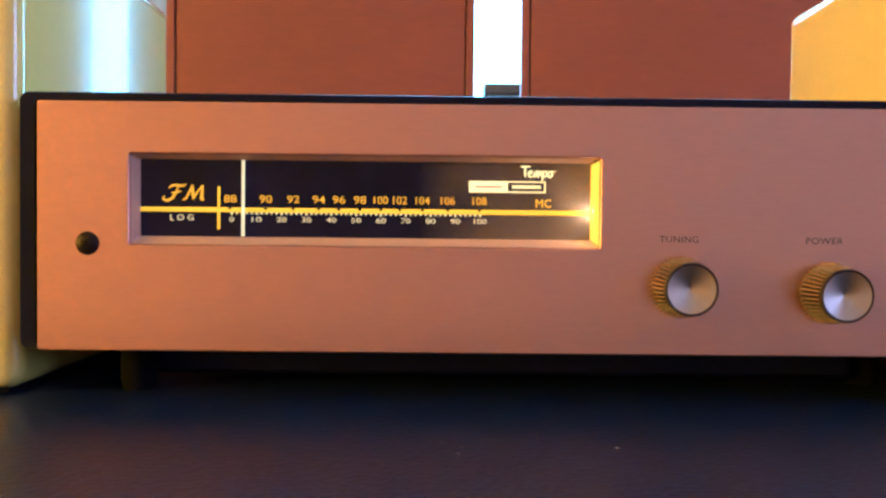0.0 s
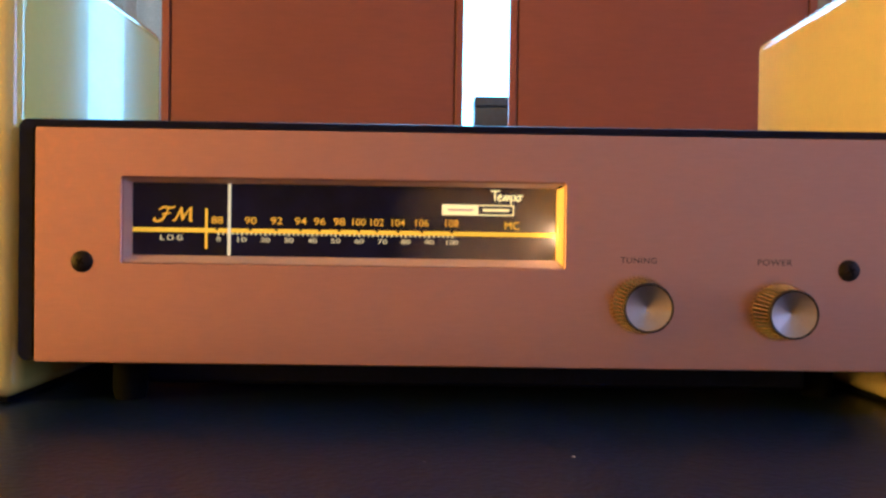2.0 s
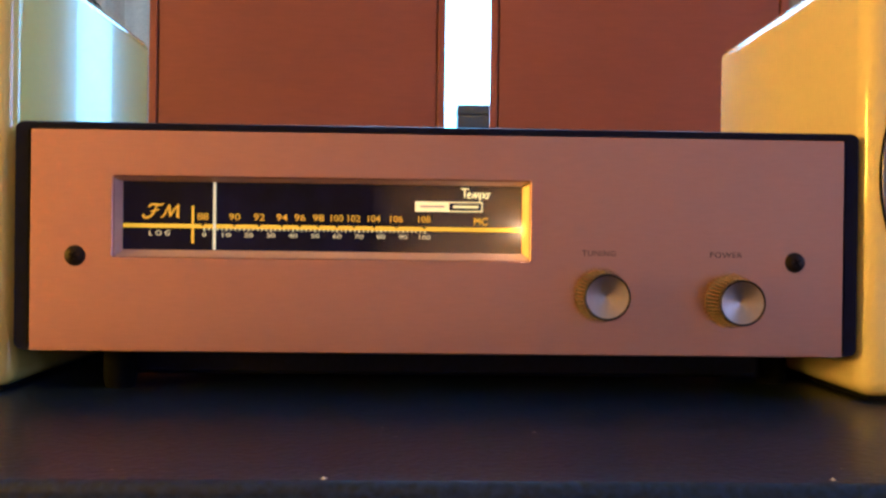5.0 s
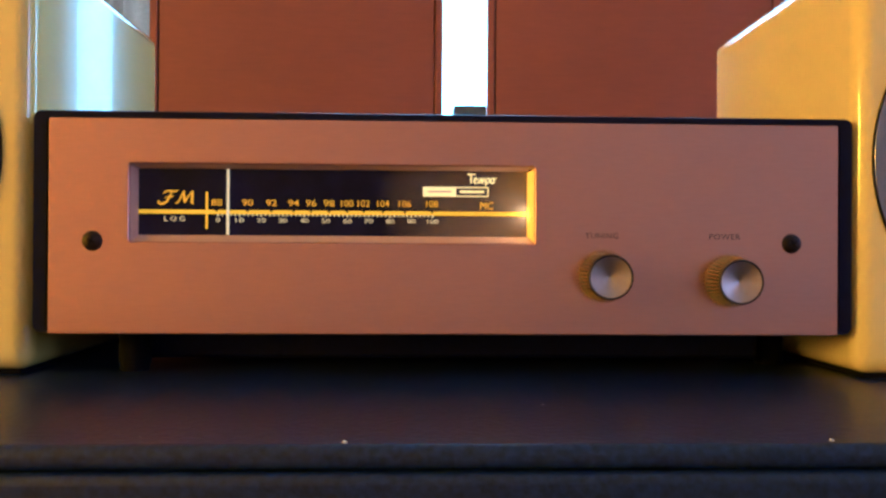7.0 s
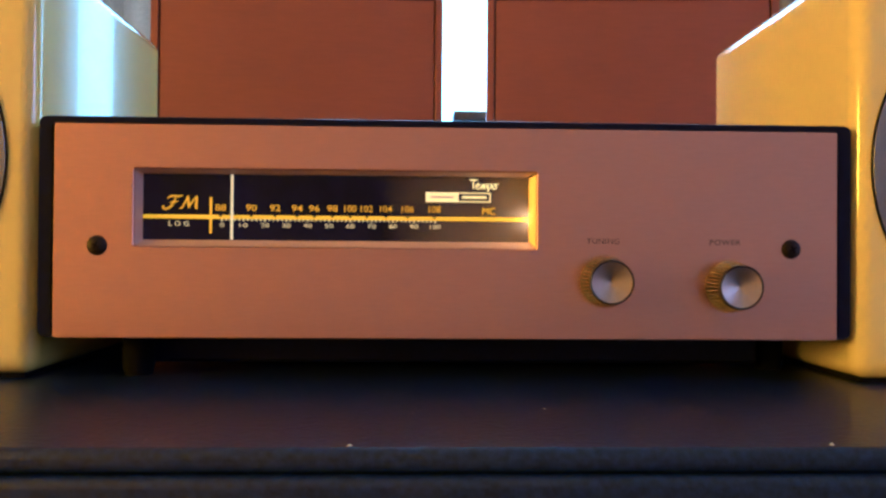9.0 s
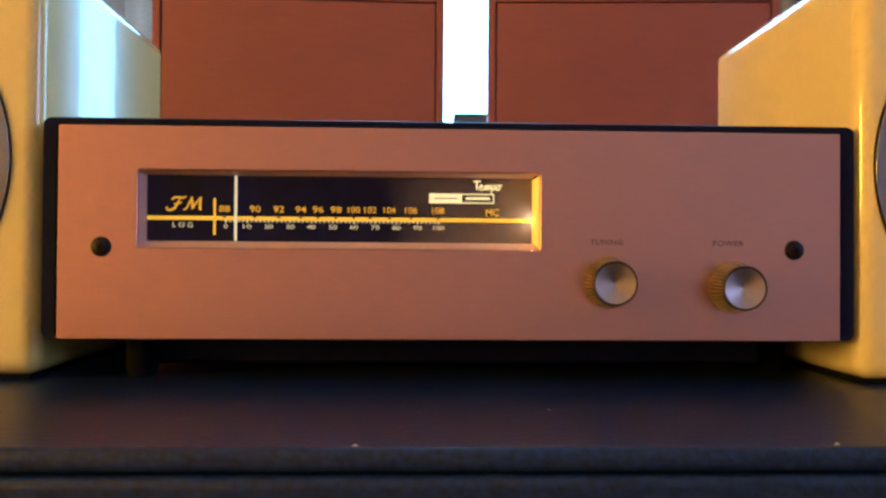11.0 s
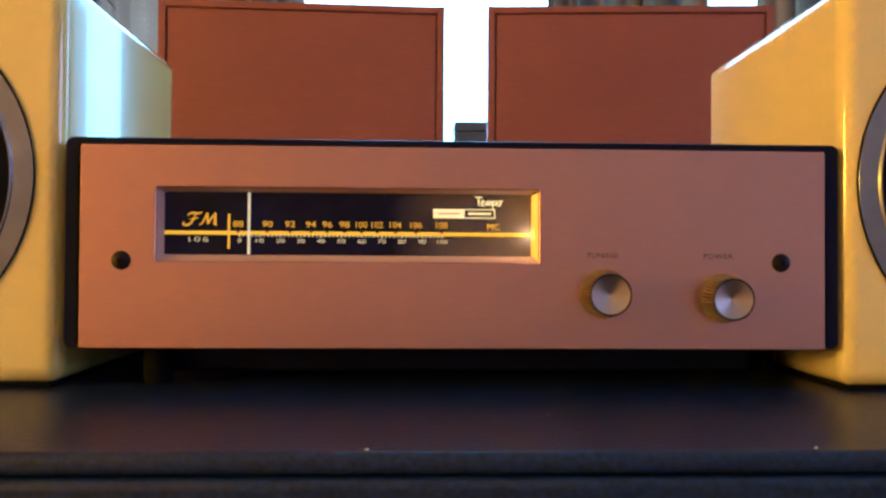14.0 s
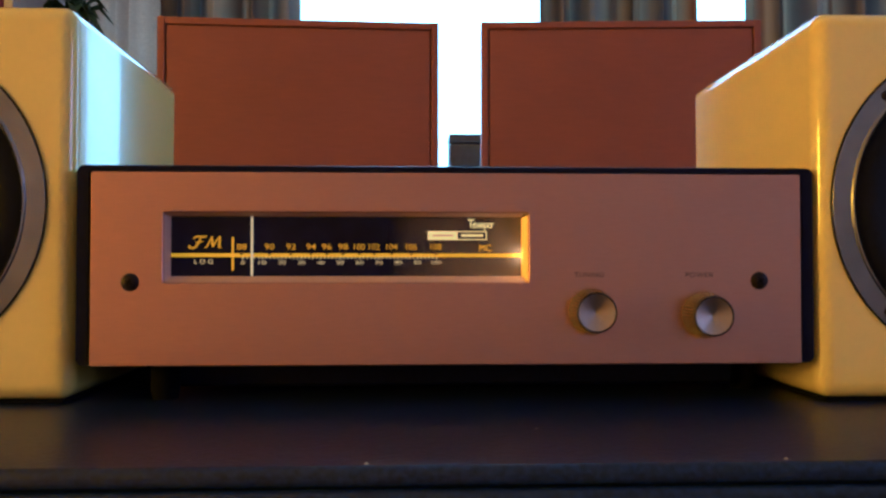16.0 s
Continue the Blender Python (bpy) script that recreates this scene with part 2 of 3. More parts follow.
def ribbon(points, width, y, depth=0.0003, fine=8):
    """A pen stroke through the points (x, z), as a thin solid."""
    pts = [Vector((p[0], p[1])) for p in points]
    line = []
    ext = [2 * pts[0] - pts[1]] + pts + [2 * pts[-1] - pts[-2]]
    for k in range(1, len(ext) - 2):
        p0, p1, p2, p3 = ext[k - 1:k + 3]
        for s in range(fine):
            u = s / fine
            line.append(0.5 * (2 * p1 + (p2 - p0) * u + (2 * p0 - 5 * p1 + 4 * p2 - p3) * u * u + (3 * p1 - p0 - 3 * p2 + p3) * u ** 3))
    line.append(pts[-1])
    bm = bmesh.new()
    rows = []
    for k, p in enumerate(line):
        d = (line[min(k + 1, len(line) - 1)] - line[max(k - 1, 0)]).normalized()
        s = Vector((-d.y, d.x)) * width / 2
        w = 0.45 + 0.55 * math.sin(math.pi * min(1, max(0, (k + 0.8) / (len(line) + 0.6))))
        s = s * w
        rows.append([bm.verts.new((p.x + s.x, y, p.y + s.y)), bm.verts.new((p.x - s.x, y, p.y - s.y)),
                     bm.verts.new((p.x - s.x, y + depth, p.y - s.y)), bm.verts.new((p.x + s.x, y + depth, p.y + s.y))])
    for a, b in zip(rows, rows[1:]):
        for i in range(4):
            j = (i + 1) % 4
            bm.faces.new((a[i], a[j], b[j], b[i]))
    bm.faces.new(rows[0])
    bm.faces.new(rows[-1][::-1])
    return bm


def words(name, text, x, z, y, height, mat, parent, width=None, spacing=1.0, fat=0.0, label=""):
    """Letters of the built-in font as a thin mesh, centred at (x, z), on the plane y, facing the front."""
    cu = bpy.data.curves.new(name, "FONT")
    cu.body, cu.size, cu.align_x, cu.align_y = text, 1.0, "CENTER", "CENTER"
    cu.space_character, cu.offset, cu.extrude, cu.resolution_u = spacing, fat, 0.03, 3
    tmp = new("tmp", cu)
    bpy.context.view_layer.update()
    me = bpy.data.meshes.new_from_object(tmp.evaluated_get(bpy.context.evaluated_depsgraph_get()))
    bpy.data.objects.remove(tmp)
    bpy.data.curves.remove(cu)
    co = np.zeros(len(me.vertices) * 3)
    me.vertices.foreach_get("co", co)
    co = co.reshape(-1, 3)
    lo, hi = co.min(0), co.max(0)
    k = height / (hi[1] - lo[1])
    kx = width / (hi[0] - lo[0]) if width else k
    outc = np.stack([(co[:, 0] - (lo[0] + hi[0]) / 2) * kx, -(co[:, 2] - hi[2]) * 0.006 - 0.0, (co[:, 1] - (lo[1] + hi[1]) / 2) * k], 1)
    me.vertices.foreach_set("co", outc.ravel())
    me.materials.clear()
    me.materials.append(mat)
    me.update()
    return part(name, me, mat, parent, label, (x, y, z))


# ---- the room ----
def structure(name, bm, mat, label, category):
    return tagged(part(name, bm, mat), label, category, kind="structure")


X0, X1, Y0, Y1, H = -3.0, 2.6, -2.8, 0.92, 2.6
structure("floor", box(X0, X1, Y0, Y1, -0.1, 0), FLOOR, "brown oak floor of the room", "floor")
structure("ceiling", box(X0 - 0.15, X1 + 0.15, Y0 - 0.15, Y1 + 0.2, H, H + 0.1), CEIL, "plain white plaster ceiling", "ceiling")
structure("wall_west", box(X0 - 0.12, X0, Y0, Y1, -0.1, H), WALL, "plain beige plaster side wall", "wall")
# opening made for the unseen fill window
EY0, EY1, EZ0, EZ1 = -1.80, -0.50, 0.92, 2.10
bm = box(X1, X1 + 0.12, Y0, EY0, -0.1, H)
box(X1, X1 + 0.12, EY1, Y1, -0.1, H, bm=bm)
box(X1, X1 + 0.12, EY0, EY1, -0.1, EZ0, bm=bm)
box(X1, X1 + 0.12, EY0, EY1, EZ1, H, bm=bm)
structure("wall_east", bm, WALL, "beige plaster side wall with an opening for the added window", "wall")
structure("wall_south", box(X0 - 0.12, X1 + 0.12, Y0 - 0.12, Y0, -0.1, H), WALL, "plain beige plaster wall opposite the window", "wall")
WX0, WX1, WZ0, WZ1 = -0.62, 2.2, 0.90, 2.3
bm = box(X0 - 0.12, WX0, Y1, Y1 + 0.2, -0.1, H)
box(WX1, X1 + 0.12, Y1, Y1 + 0.2, -0.1, H, bm=bm)
box(WX0, WX1, Y1, Y1 + 0.2, -0.1, WZ0, bm=bm)
box(WX0, WX1, Y1, Y1 + 0.2, WZ1, H, bm=bm)
structure("wall_north", bm, WALL, "beige plaster wall with a wide window opening", "wall")
win = thing("window_1", (0, Y1, 0), "wide white window full of blown-out daylight", "window", kind="structure")
bm = box(WX0, WX0 + 0.05, 0.05, 0.12, WZ0, WZ1, 0.004)
for a, b in ((WX1 - 0.05, WX1), (-0.25, -0.212), (0.33, 0.36)):
    box(a, b, 0.05, 0.12, WZ0, WZ1, 0.004, bm=bm)
for a, b in ((WZ0, WZ0 + 0.05), (WZ1 - 0.05, WZ1)):
    box(WX0 + 0.05, WX1 - 0.05, 0.052, 0.118, a, b, 0.004, bm=bm)
part("window_frame", bm, FRAME, win)
part("window_sill", box(WX0 - 0.03, WX1 + 0.03, -0.03, 0.05, WZ0 - 0.04, WZ0 - 0.004, 0.004), FRAME, win)
# unseen window, added only to hold the cool fill light
side = thing("fill_window", (X1, 0, 0), "white-framed unseen side window added for cool fill light", "window", kind="structure")
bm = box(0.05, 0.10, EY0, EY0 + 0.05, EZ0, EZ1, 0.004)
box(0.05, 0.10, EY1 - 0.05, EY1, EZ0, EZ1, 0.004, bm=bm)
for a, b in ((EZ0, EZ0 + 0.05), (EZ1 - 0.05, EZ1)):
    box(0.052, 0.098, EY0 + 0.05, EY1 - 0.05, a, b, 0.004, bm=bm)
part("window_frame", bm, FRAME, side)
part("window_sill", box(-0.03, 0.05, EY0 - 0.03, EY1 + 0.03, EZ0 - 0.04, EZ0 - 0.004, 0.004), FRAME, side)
structure("backdrop", box(-2.0, 6.0, 2.6, 2.65, -0.6, 3.8), SKY, "bright overcast daylight outside the window", "sky")


def curtain(x0, x1, folds, seed, mat=CURTAIN, label="heavy curtain striped beige, grey and dark brown", behind=0.0):
    rng = random.Random(seed)
    bm = bmesh.new()
    uv = bm.loops.layers.uv.new("UVMap")
    nx, nz = folds * 10, 12
    ph = [rng.uniform(-0.6, 0.6) for _ in range(folds + 2)]
    grid = []
    for i in range(nx + 1):
        u = i / nx
        a = u * folds * 2 * math.pi + ph[int(u * folds)] * math.sin(u * folds * math.pi) ** 2
        col = []
        for k in range(nz + 1):
            v = k / nz
            col.append(bm.verts.new((x0 + (x1 - x0) * u + 0.006 * math.sin(a * 0.5 + v), (0.022 - behind * 0.3) * math.sin(a) * (0.8 + 0.3 * v), 0.12 + 2.3 * v)))
        grid.append(col)
    for i in range(nx):
        for k in range(nz):
            f = bm.faces.new((grid[i][k], grid[i + 1][k], grid[i + 1][k + 1], grid[i][k + 1]))
            for loop, (p, q) in zip(f.loops, ((i, k), (i + 1, k), (i + 1, k + 1), (i, k + 1))):
                loop[uv].uv = ((x0 + (x1 - x0) * p / nx) * 2.7 + 0.3, q / nz)
    bmesh.ops.solidify(bm, geom=bm.faces[:], thickness=0.003)
    ob = part("curtain", bm, mat, at=(0, Y1 - 0.08 + behind, 0))
    return tagged(ob, label, "curtain", "curtains at the window")


curtain(-0.58, -0.36, 5, 5, SHEER, "pale beige net curtain lit by daylight", 0.045)
curtain(-0.385, -0.181, 4, 1)
curtain(0.173, 0.416, 5, 2)
curtain(0.484, 0.86, 6, 3)
rail = part("curtain_rail", lathe([(0.0, -0.6), (0.012, -0.6), (0.012, 1.1), (0.0, 1.1)], 16), SCREW)
rail.matrix_basis = pose(0.0, Y1 - 0.08, 2.44, 0, 0, -90)
tagged(rail, "dark metal curtain rail above the window", "curtain rail")


# bookcase with books and a plant in the far corner
case = thing("bookcase", (-0.79, 0.76, 0), "pale wooden bookcase beside the wall", "bookcase")
part("side_panel", box(-0.36, -0.34, -0.13, 0.13, 0, 1.13, 0.002), SHELF, case)
part("side_panel", box(0.34, 0.36, -0.13, 0.13, 0, 1.13, 0.002), SHELF, case)
part("back_panel", box(-0.34, 0.34, 0.12, 0.13, 0.0, 1.13), SHELF, case)
for z in (0.06, 0.44, 0.82, 1.11):
    part("shelf", box(-0.338, 0.338, -0.128, 0.118, z, z + 0.02, 0.002), SHELF, case)
rng = random.Random(7)
x = -1.12
n = 0
while x < -0.515:
    w = rng.uniform(0.012, 0.026)
    h = rng.uniform(0.19, 0.25)
    b = thing("book", (x + w / 2, 0.75, 1.131), "upright cloth-bound book on the bookcase", "book", "books on the bookcase")
    part("cover", box(-w / 2, w / 2, -0.08, 0.08, 0, h, 0.002), BOOKS[n % 5], b)
    part("page_block", box(-w / 2 + 0.003, w / 2 - 0.003, -0.07, 0.0815, 0.003, h + 0.0008), FRAME, b)
    x += w + 0.003
    n += 1
plant = thing("potted_plant", (-0.478, 0.77, 1.131), "dark green leafy plant in a clay pot", "plant")
bm = lathe([(0.0, 0.0), (0.017, 0.0), (0.022, 0.035), (0.020, 0.035), (0.019, 0.03), (0.0, 0.03)], 24)
bmesh.ops.rotate(bm, verts=bm.verts[:], matrix=Matrix.Rotation(radians(90), 3, "X"))
part("pot", bm, POT, plant)
bm = bmesh.new()
for k in range(70):
    a, tilt, ln = rng.uniform(0, 6.28), rng.uniform(0.2, 1.5), rng.uniform(0.03, 0.055)
    d = Vector((math.cos(a) * math.sin(tilt), math.sin(a) * math.sin(tilt), math.cos(tilt)))
    s = d.cross(Vector((0, 0, 1))).normalized() * 0.010
    base = Vector((0, 0, 0.035 + 0.05 * rng.random())) + d * 0.004
    mid = base + d * ln * 0.55 + Vector((0, 0, 0.01))
    tip = base + d * ln - Vector((0, 0, 0.02))
    vs = [bm.verts.new(p) for p in (base, mid + s, tip, mid - s)]
    c = bm.verts.new(mid - Vector((0, 0, 0.006)))
    for i in range(4):
        bm.faces.new((vs[i], vs[(i + 1) % 4], c))
part("foliage", bm, LEAF, plant)


# ---- the table ----
table = thing("black_table", (0, 0, 0), "large black-painted wooden table with a worn front edge", "table")
part("tabletop", box(-0.415, 0.85, -0.1175, 0.79, TOP - 0.0072, TOP, 0.0030, 5), TABLE, table)
part("apron", box(-0.412, 0.847, -0.1200, 0.77, TOP - 0.11, TOP - 0.0074, 0.0028, 4), TABLE, table)
for lx in (-0.36, 0.80):
    for ly in (-0.05, 0.72):
        part("leg", box(lx - 0.035, lx + 0.035, ly - 0.035, ly + 0.035, 0, TOP - 0.11, 0.004), TABLE, table)
rng = random.Random(11)
flecks = [(-0.0338, -0.1135, 0.0012), (0.1050, -0.1125, 0.0012), (0.0306, -0.0562, 0.0006)]
for k in range(26):
    flecks.append((rng.uniform(-0.22, 0.22), rng.uniform(-0.114, 0.0), rng.uniform(0.00015, 0.0004)))
bm = bmesh.new()
for fx, fy, r in flecks:
    ring = [bm.verts.new((fx + r * rng.uniform(0.7, 1.5) * math.cos(a), fy + 0.7 * r * rng.uniform(0.6, 1.1) * math.sin(a), TOP + 0.0001)) for a in (0, 1.05, 2.1, 3.14, 4.2, 5.25)]
    tip = bm.verts.new((fx, fy, TOP + 0.0001 + r * 0.5))
    bm.faces.new(ring)
    for i in range(6):
        bm.faces.new((ring[i], ring[(i + 1) % 6], tip))
tagged(part("dust", bm, DUST), "white flecks of dust and chips on the black table", "dust", kind="stuff")


# ---- the tuner ----
tuner = thing("radio_tuner", (0, 0, TOP), "vintage FM tuner with a satin aluminium face and black case", "radio tuner")
FB, FT = 0.019, 0.108            # the face's lower and upper edge above the table
DX0, DX1, DZ0, DZ1, DY = -0.1302, 0.0332, 0.0600, 0.0879, 0.006
OX0, OX1, OZ0, OZ1 = -0.1328, 0.0362, 0.0565, 0.0900
bm = bmesh.new()
o_b = rect_loop(bm, -0.165, 0.165, FB, FT, 0.0035, 0.0008)
o_f = rect_loop(bm, -0.165, 0.165, FB, FT, 0.0005, 0.0008)
o_i = rect_loop(bm, -0.1646, 0.1646, FB + 0.0004, FT - 0.0004, 0.0, 0.0006)
i_f = rect_loop(bm, OX0, OX1, OZ0, OZ1, 0.0, 0.0012)
i_m = rect_loop(bm, OX0 + 0.0006, OX1 - 0.0006, OZ0 + 0.0006, OZ1 - 0.0006, 0.0006, 0.0010)
i_b = rect_loop(bm, OX0 + 0.0010, OX1 - 0.0010, OZ0 + 0.0010, OZ1 - 0.0010, 0.0035, 0.0008)
for a, b in ((o_b, o_f), (o_f, o_i), (o_i, i_f), (i_f, i_m), (i_m, i_b), (i_b, o_b)):
    old = set(bm.faces)
    bridge(bm, a, b)
    if a is not o_i:
        for f in bm.faces:
            f.smooth = f.smooth or f not in old
part("faceplate", bm, ALU, tuner, "satin brushed aluminium faceplate")
# the black wrap-round case
bm = bmesh.new()
f0 = rect_loop(bm, -0.1668, 0.1668, FB + 0.0008, FT + 0.0006, 0.0025, 0.002)
f1 = rect_loop(bm, -0.1719, 0.1719, FB + 0.0004, FT + 0.0030, 0.0020, 0.003)
f2 = rect_loop(bm, -0.1724, 0.1724, FB, FT + 0.0034, 0.0032, 0.0034)
f3 = rect_loop(bm, -0.1724, 0.1724, FB, FT + 0.0034, 0.385, 0.0034)
f4 = rect_loop(bm, -0.1668, 0.1668, FB + 0.0008, FT + 0.0006, 0.02, 0.002)
bridge(bm, f4, f0), bridge(bm, f0, f1), bridge(bm, f1, f2), bridge(bm, f2, f3)
bm.faces.new(f3)
bm.faces.new(f4[::-1])
part("case", bm, BLACK, tuner, "black enamelled steel case")
# added black block that keeps the gap under the tuner dark
part("underside_filler", box(-0.149, 0.149, 0.044, 0.362, 0.0035, FB + 0.001, 0.002), BLACK, tuner)
for fx in (-0.139, 0.1585):
    for fy in (0.030 if fx < 0 else 0.055, 0.372):
        bm = lathe([(0.0, 0.0), (0.006, 0.0), (0.007, 0.004), (0.007, FB), (0.0, FB)], 24)
        bmesh.ops.rotate(bm, verts=bm.verts[:], matrix=Matrix.Rotation(radians(90), 3, "X"))
        part("foot", bm, RUBBER, tuner, at=(fx, fy, 0))
# sloping frame round the dial, the right end lit by the lamp inside
bm = bmesh.new()
a = rect_loop(bm, OX0 + 0.0008, OX1 - 0.0008, OZ0 + 0.0008, OZ1 - 0.0008, 0.0012, 0.0008, 1)
b = rect_loop(bm, DX0, DX1, DZ0, DZ1, DY, 0.0004, 1)
for i in range(1, 8):
    if i != 7:
        bm.faces.new((a[i], a[(i + 1) % 8], b[(i + 1) % 8], b[i]))
part("dial_frame", bm, ALU_LIT, tuner)
bm = bmesh.new()
va = [(OX1 - 0.0008, 0.0012, OZ0 + 0.0016), (OX1 - 0.0008, 0.0012, OZ1 - 0.0016), (DX1, DY, DZ1 - 0.0004), (DX1, DY, DZ0 + 0.0004)]
lit = [bm.verts.new(v) for v in va]
bk = [bm.verts.new((v[0] + 0.0008, v[1] + 0.002, v[2])) for v in va]
bm.faces.new(lit), bm.faces.new(bk[::-1])
bridge(bm, lit, bk)
part("lamp_window", bm, GLOW, tuner, "amber light guide glowing from the dial lamp")
part("dial_plate", box(DX0 - 0.002, DX1 + 0.002, DY + 0.0002, DY + 0.002, DZ0 - 0.002, DZ1 + 0.002), DIAL, tuner, "black dial glass")
# pale film that paints the lamp's glow over the dial's right end
part("glow_sheet", box(-0.030, DX1, DY + 0.00012, DY + 0.00017, DZ0, DZ1), FILM, tuner, "painted haze of the lamp's glow on the dial")
MY = DY - 0.0001                 # the plane of the printed marks
BZ, BT = 0.0698, 0.00085          # middle and half height of the yellow line
part("scale_line", plate(DX0, DX1, BZ - BT, BZ + BT, MY, 0.0002), YELLOW, tuner, "amber line across the dial")
part("scale_bar", plate(-0.1023, -0.1014, 0.0627, 0.0782, MY - 0.0002, 0.0002), YELLOW, tuner)
part("pointer", plate(-0.0933, -0.0923, DZ0 + 0.0002, DZ1 - 0.0002, 0.0044, 0.0008), WHITE_INK, tuner, "white tuning pointer")
for text, nx in (('88', -0.0978), ('90', -0.0849), ('92', -0.0749), ('94', -0.0656), ('96', -0.0583), ('98', -0.0507), ('100', -0.0431), ('102', -0.0361), ('104', -0.0279), ('106', -0.0187), ('108', -0.0072)):
    words("numeral", text, nx, 0.0738, MY, 0.0028, YELLOW_DIM, tuner, width=0.0051 if len(text) == 3 else 0.0045, fat=0.004)
    part("station_notch", box(nx - 0.0005, nx + 0.0005, MY - 0.0002, MY, BZ + 0.0001, BZ + 0.0010), DIAL, tuner)
for k in range(11):
    lx = -0.0972 + 0.0903 * k / 10
    words("log_numeral", str(10 * k), lx, 0.0664, MY, 0.0018, CREAM_INK, tuner, width=(0.0, 0.0016, 0.0035, 0.0046)[len(str(10 * k))])
long_tick, short_tick = (mesh_of(plate(-0.00035, 0.00035, -BT - drop, -BT + 0.0001, 0, 0.0002), "tick_mark", CREAM_INK) for drop in (0.0010, 0.0007))
for k in range(51):
    part("tick_mark", short_tick if k % 5 else long_tick, CREAM_INK, tuner, at=(-0.0972 + 0.0903 * k / 50, MY, BZ))
words("log_word", "LOG", -0.1153, 0.0669, MY, 0.0022, CREAM_INK, tuner, width=0.0084, spacing=1.6)
words("unit_word", "MC", 0.0161, 0.0732, MY, 0.0030, YELLOW, tuner, width=0.0056)
# the two swash letters F and M
for pts, w in (((( -0.1208, 0.0781), (-0.1190, 0.0792), (-0.1160, 0.0790), (-0.1145, 0.0796)), 0.0009),
               (((-0.1172, 0.0790), (-0.1182, 0.0765), (-0.1196, 0.0745), (-0.1215, 0.0737), (-0.1228, 0.0744), (-0.1222, 0.0752)), 0.0010),
               (((-0.1198, 0.0764), (-0.1180, 0.0767), (-0.1162, 0.0771)), 0.0007),
               (((-0.1158, 0.0740), (-0.1146, 0.0744), (-0.1132, 0.0770), (-0.1122, 0.0794)), 0.0007),
               (((-0.1122, 0.0794), (-0.1120, 0.0765), (-0.1118, 0.0742)), 0.0011),
               (((-0.1118, 0.0742), (-0.1104, 0.0768), (-0.1084, 0.0794)), 0.0007),
               (((-0.1084, 0.0794), (-0.1087, 0.0765), (-0.1088, 0.0744), (-0.1080, 0.0740)), 0.0011)):
    part("swash_stroke", ribbon([(px + 0.0007, pz - 0.0007) for px, pz in pts], w, MY, 0.0002), YELLOW_DIM, tuner)
# maker's badge as plain shapes
part("badge_light", plate(-0.0111, 0.0030, 0.0770, 0.0812, MY, 0.0002), BADGE, tuner)
bm = plate(0.0030, 0.0168, 0.0770, 0.0775, MY, 0.0002)
for q in ((0.0030, 0.0168, 0.0807, 0.0812), (0.0163, 0.0168, 0.0775, 0.0807)):
    box(q[0], q[1], MY, MY + 0.0002, q[2], q[3], bm=bm)
part("badge_outline", bm, BADGE, tuner)
part("badge_bar", plate(-0.0088, 0.0008, 0.0788, 0.0794, MY - 0.0002, 0.0002), ALU_LIT, tuner)
part("badge_bar", plate(0.0046, 0.0150, 0.0786, 0.0797, MY, 0.0002), BADGE, tuner)
for pts, w in ((((0.0076, 0.0866), (0.0092, 0.0865), (0.0112, 0.0866)), 0.0008),
               (((0.0094, 0.0865), (0.0093, 0.0845), (0.0094, 0.0827)), 0.0008),
               (((0.0106, 0.0838), (0.0118, 0.0842), (0.0114, 0.0850), (0.0105, 0.0840), (0.0112, 0.0827), (0.0126, 0.0836)), 0.0007),
               (((0.0127, 0.0850), (0.0127, 0.0828), (0.0137, 0.0850), (0.0139, 0.0828), (0.0149, 0.0850), (0.0151, 0.0828)), 0.0006),
               (((0.0158, 0.0851), (0.0157, 0.0830), (0.0156, 0.0814)), 0.0007),
               (((0.0158, 0.0846), (0.0170, 0.0848), (0.0170, 0.0832), (0.0159, 0.0831)), 0.0007),
               (((0.0186, 0.0849), (0.0177, 0.0842), (0.0180, 0.0829), (0.0190, 0.0832), (0.0190, 0.0846), (0.0184, 0.0849), (0.0204, 0.0848)), 0.0007)):
    part("model_mark", ribbon(pts, w, MY, 0.0002), BADGE, tuner)
# printed words, screws and knobs on the face
words("tuning_word", "TUNING", 0.0640, 0.0607, -0.0001, 0.0023, DARK_INK, tuner, width=0.0138, spacing=1.1)
words("power_word", "POWER", 0.1163, 0.0606, -0.0001, 0.0023, DARK_INK, tuner, width=0.0132, spacing=1.1)
for sx, sz, turn in ((-0.1470, 0.0573, 25), (0.1448, 0.0579, 60)):
    screw = part("screw", lathe([(0.0, -0.0019), (0.0016, -0.0018), (0.0030, -0.0014), (0.0039, -0.0008), (0.0042, 0.0), (0.0, 0.0)], 28), SCREW, tuner, "blackened steel screw", (sx, 0, sz))
    bm = box(-0.0017, 0.0017, -0.0021, -0.0012, -0.0003, 0.0003)
    box(-0.0003, 0.0003, -0.0021, -0.0012, -0.0017, 0.0017, bm=bm)
    slot = part("cross_slot", bm, RUBBER, screw)
    slot.rotation_euler = (0, radians(turn), 0)
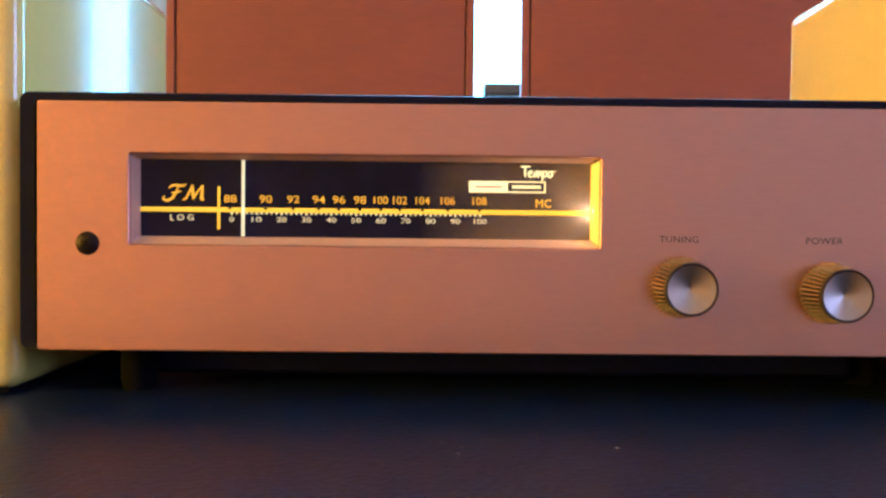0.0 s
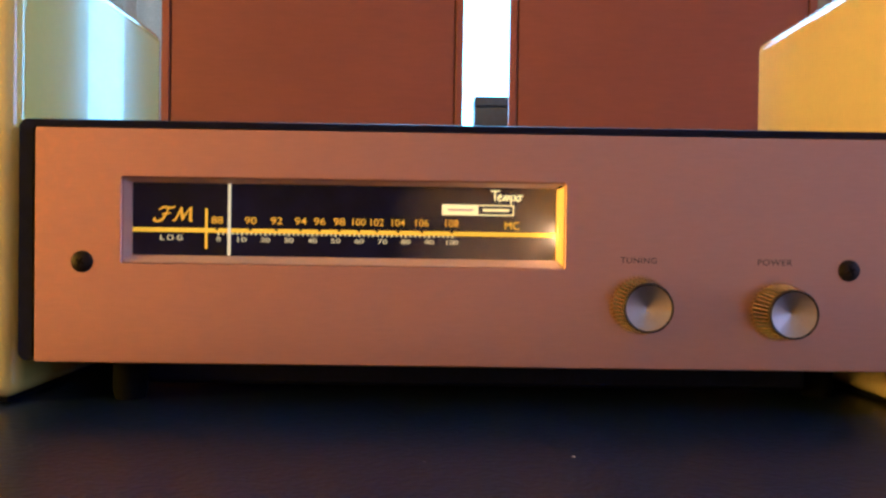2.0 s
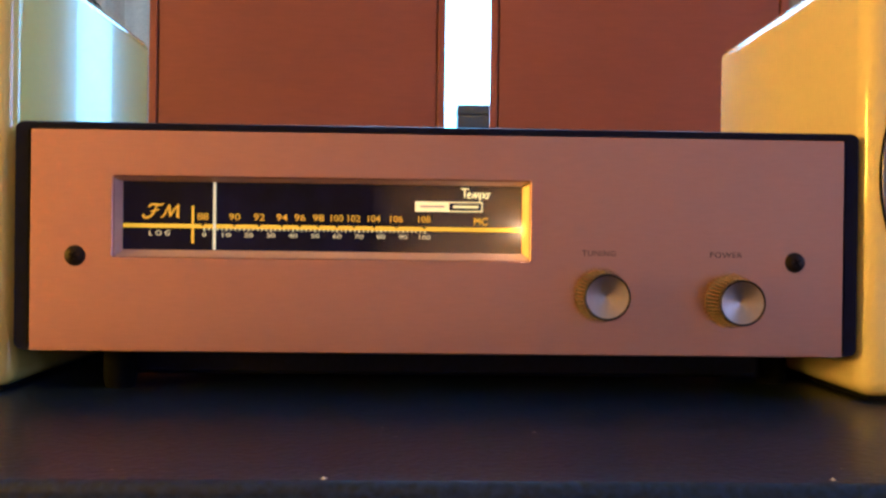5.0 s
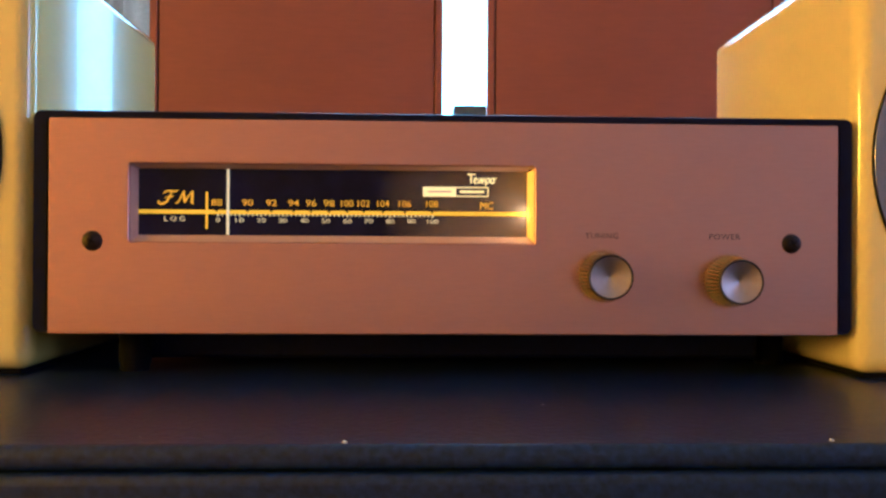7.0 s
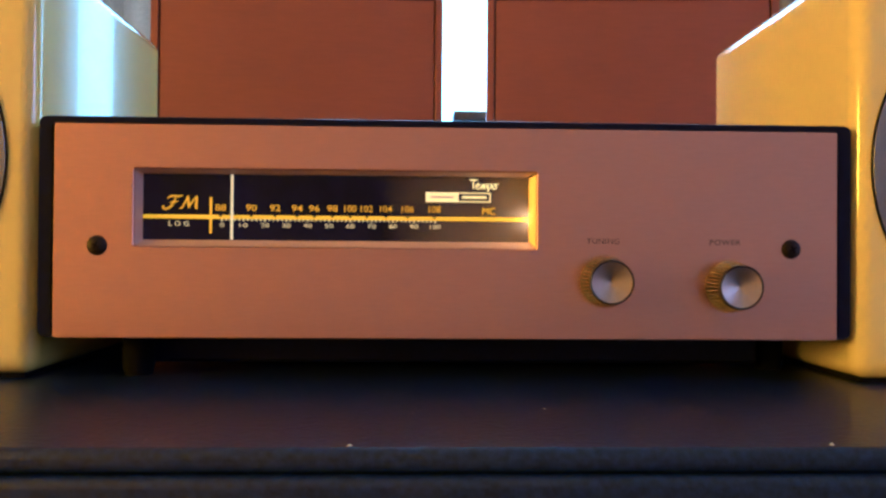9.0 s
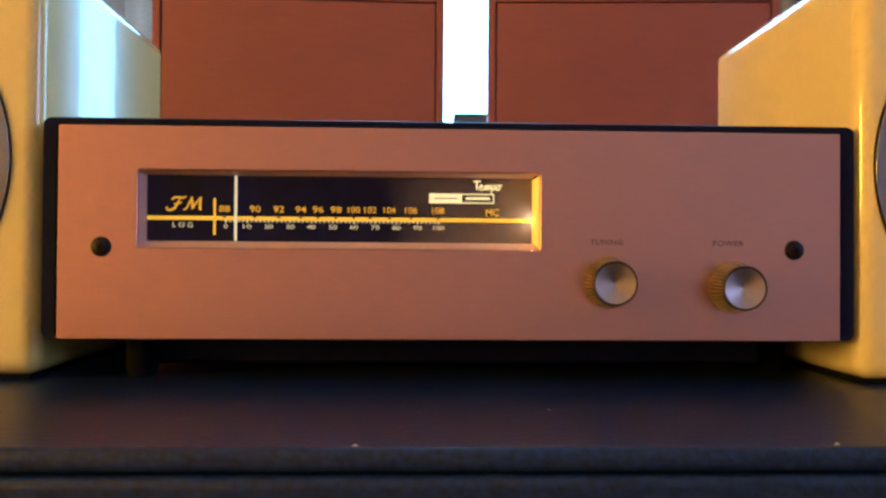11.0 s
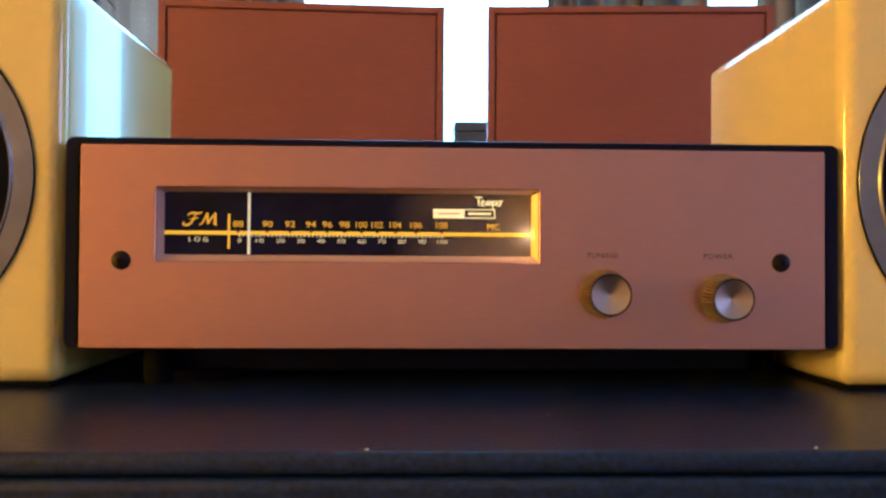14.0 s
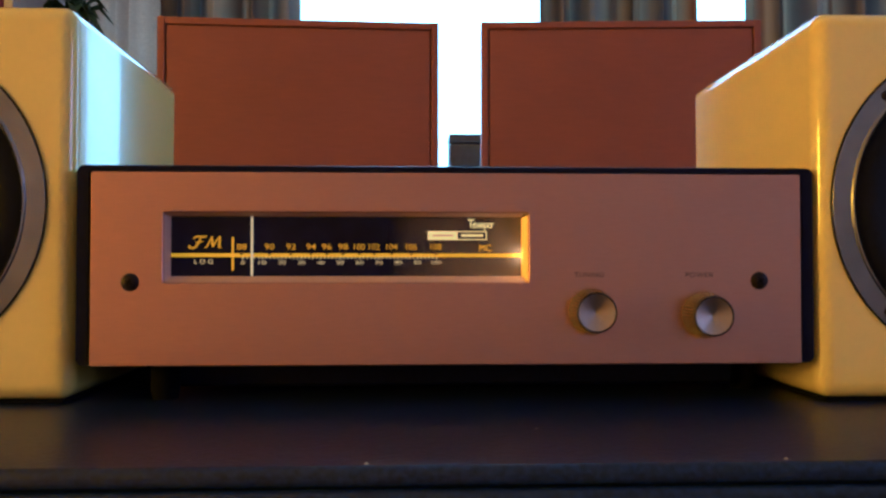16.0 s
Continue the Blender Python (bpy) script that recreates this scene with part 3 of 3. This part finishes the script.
for kx, kz in ((0.0645, 0.0437), (0.1178, 0.0420)):
    knob = part("knob", lathe([(0.0, -0.0003), (0.0100, -0.0003), (0.0103, -0.0010), (0.0086, -0.0132), (0.0082, -0.0138), (0.0, -0.0105)], 64), KNOB_CORE, tuner, "ribbed metal knob, its core darkened between the ribs", (kx, 0, kz))
    bm = bmesh.new()
    for k in range(42):
        a = 2 * math.pi * k / 42
        rib = []
        for ry, r0, r1, half in ((-0.0012, 0.0100, 0.0113, 0.00032), (-0.0134, 0.0085, 0.0094, 0.00026)):
            for rr, side in ((r0, -1), (r1, -0.7), (r1, 0.7), (r0, 1)):
                rib.append(bm.verts.new((rr * math.cos(a) - side * half * math.sin(a), ry, rr * math.sin(a) + side * half * math.cos(a))))
        for q in ((0, 1, 2, 3), (4, 7, 6, 5), (0, 4, 5, 1), (1, 5, 6, 2), (2, 6, 7, 3), (3, 7, 4, 0)):
            bm.faces.new([rib[v] for v in q])
    part("grip_ribs", bm, KNOB, knob, "fine brassy grip ribs")
    part("rim", lathe([(0.0080, -0.0132), (0.0092, -0.0134), (0.0092, -0.0147), (0.0088, -0.0150), (0.0083, -0.0147)], 64), KNOB_CORE, knob, "dark metal rim")
    part("cap", lathe([(0.0, -0.0120), (0.0004, -0.01213), (0.0012, -0.01237), (0.0046, -0.01350), (0.0083, -0.0147), (0.0085, -0.0144), (0.0085, -0.0130)], 64), CAP, knob, "spun aluminium cap")


# ---- the cream loudspeakers ----
def speaker(corner, rz, side, h):
    """A cream box speaker; its inner front edge stands at corner and it extends to side (+1 right, -1 left)."""
    sp = thing("cream_loudspeaker", (corner[0], corner[1], TOP), "glossy cream loudspeaker with a chrome-ringed driver", "loudspeaker", "pair beside the tuner", rz)
    w, d, z0 = 0.186, 0.176, 0.0022
    xa, xb = (0, w) if side > 0 else (-w, 0)
    bm = box(xa, xb, 0, d, z0, z0 + h, 0.0072, 6)
    part("cabinet", bm, CREAM, sp)
    part("base_pad", box(xa + 0.006, xb - 0.006, 0.006, d - 0.006, 0, z0 + 0.0012, 0.0005), RUBBER, sp)
    cx, cz = (0.0850 if side > 0 else -0.0905), z0 + 0.0922
    R = 0.0782
    drv = part("driver_ring", lathe([(R, 0.0004), (R, -0.0004), (R - 0.0004, -0.0008), (R - 0.0084, -0.0020), (R - 0.0090, -0.0028), (R - 0.0097, -0.0030), (R - 0.0103, -0.0024), (R - 0.0112, 0.0004)], 96), CHROME, sp, "chrome trim ring", (cx, 0, cz))
    part("shadow_gap", lathe([(R + 0.0005, 0.0004), (R + 0.0005, -0.0010), (R - 0.0005, -0.0007), (R - 0.0005, 0.0004)], 96), RUBBER, drv)
    part("cone", lathe([(R - 0.0112, -0.0003), (R - 0.016, -0.0022), (R - 0.022, -0.0020), (R - 0.026, -0.0004), (0.030, -0.0003), (0.018, -0.0008), (0.0, -0.0045)], 64), CONE, drv, "black rubber-edged cone")
    for k in range(4):
        a = radians(45 + 90 * k)
        part("ring_screw", lathe([(0.0, -0.0030), (0.0020, -0.0028), (0.0027, -0.0018), (0.0, -0.0010)], 16), SCREW, drv, at=((R - 0.0056) * math.cos(a), 0, (R - 0.0056) * math.sin(a)))
    return sp


speaker((-0.1766, 0.010, 0), 0.3, -1, 0.1856)
speaker((0.1736, 0.001, 0), -0.5, 1, 0.1845)


# ---- wooden cabinets and the small box behind ----
def wood_cabinet(x, y, rz, w, h):
    ob = thing("wooden_panel_speaker", (x, y, TOP), "slim red-brown veneered panel loudspeaker with a framed edge", "loudspeaker", "wooden pair behind the tuner", rz)
    t, d = 0.0088, 0.045
    part("side_panel", box(-w / 2, -w / 2 + t, 0, d, 0, h, 0.0008), WOOD, ob)
    part("side_panel", box(w / 2 - t, w / 2, 0, d, 0, h, 0.0008), WOOD, ob)
    part("top_panel", box(-w / 2 + t, w / 2 - t, 0.0004, d, h - t, h - 0.0003, 0.0008), WOOD, ob)
    part("bottom_panel", box(-w / 2 + t, w / 2 - t, 0.0004, d, 0, t), WOOD, ob)
    part("groove", box(-w / 2 + t, w / 2 - t, 0.0046, 0.030, t, h - t), WOOD_DARK, ob)
    part("back_panel", box(-w / 2 + t + 0.0018, w / 2 - t - 0.0018, 0.0022, 0.0046, t + 0.0018, h - t - 0.0018, 0.001), WOOD, ob)
    return ob


wood_cabinet(-0.1559, 0.6580, 2.3, 0.349, 0.3775)
wood_cabinet(0.2488, 0.6529, -4.0, 0.3532, 0.3795)
gb = thing("grey_box", (0.0700, 0.9220, WZ0 - 0.004), "small dark grey box standing on the window sill", "box")
part("body", box(-0.0265, 0.0265, -0.025, 0.025, 0, 0.1600, 0.003), GREY_BOX, gb)
part("lid", box(-0.0268, 0.0268, -0.0254, 0.0254, 0.1604, 0.1749, 0.002), GREY_BOX, gb)
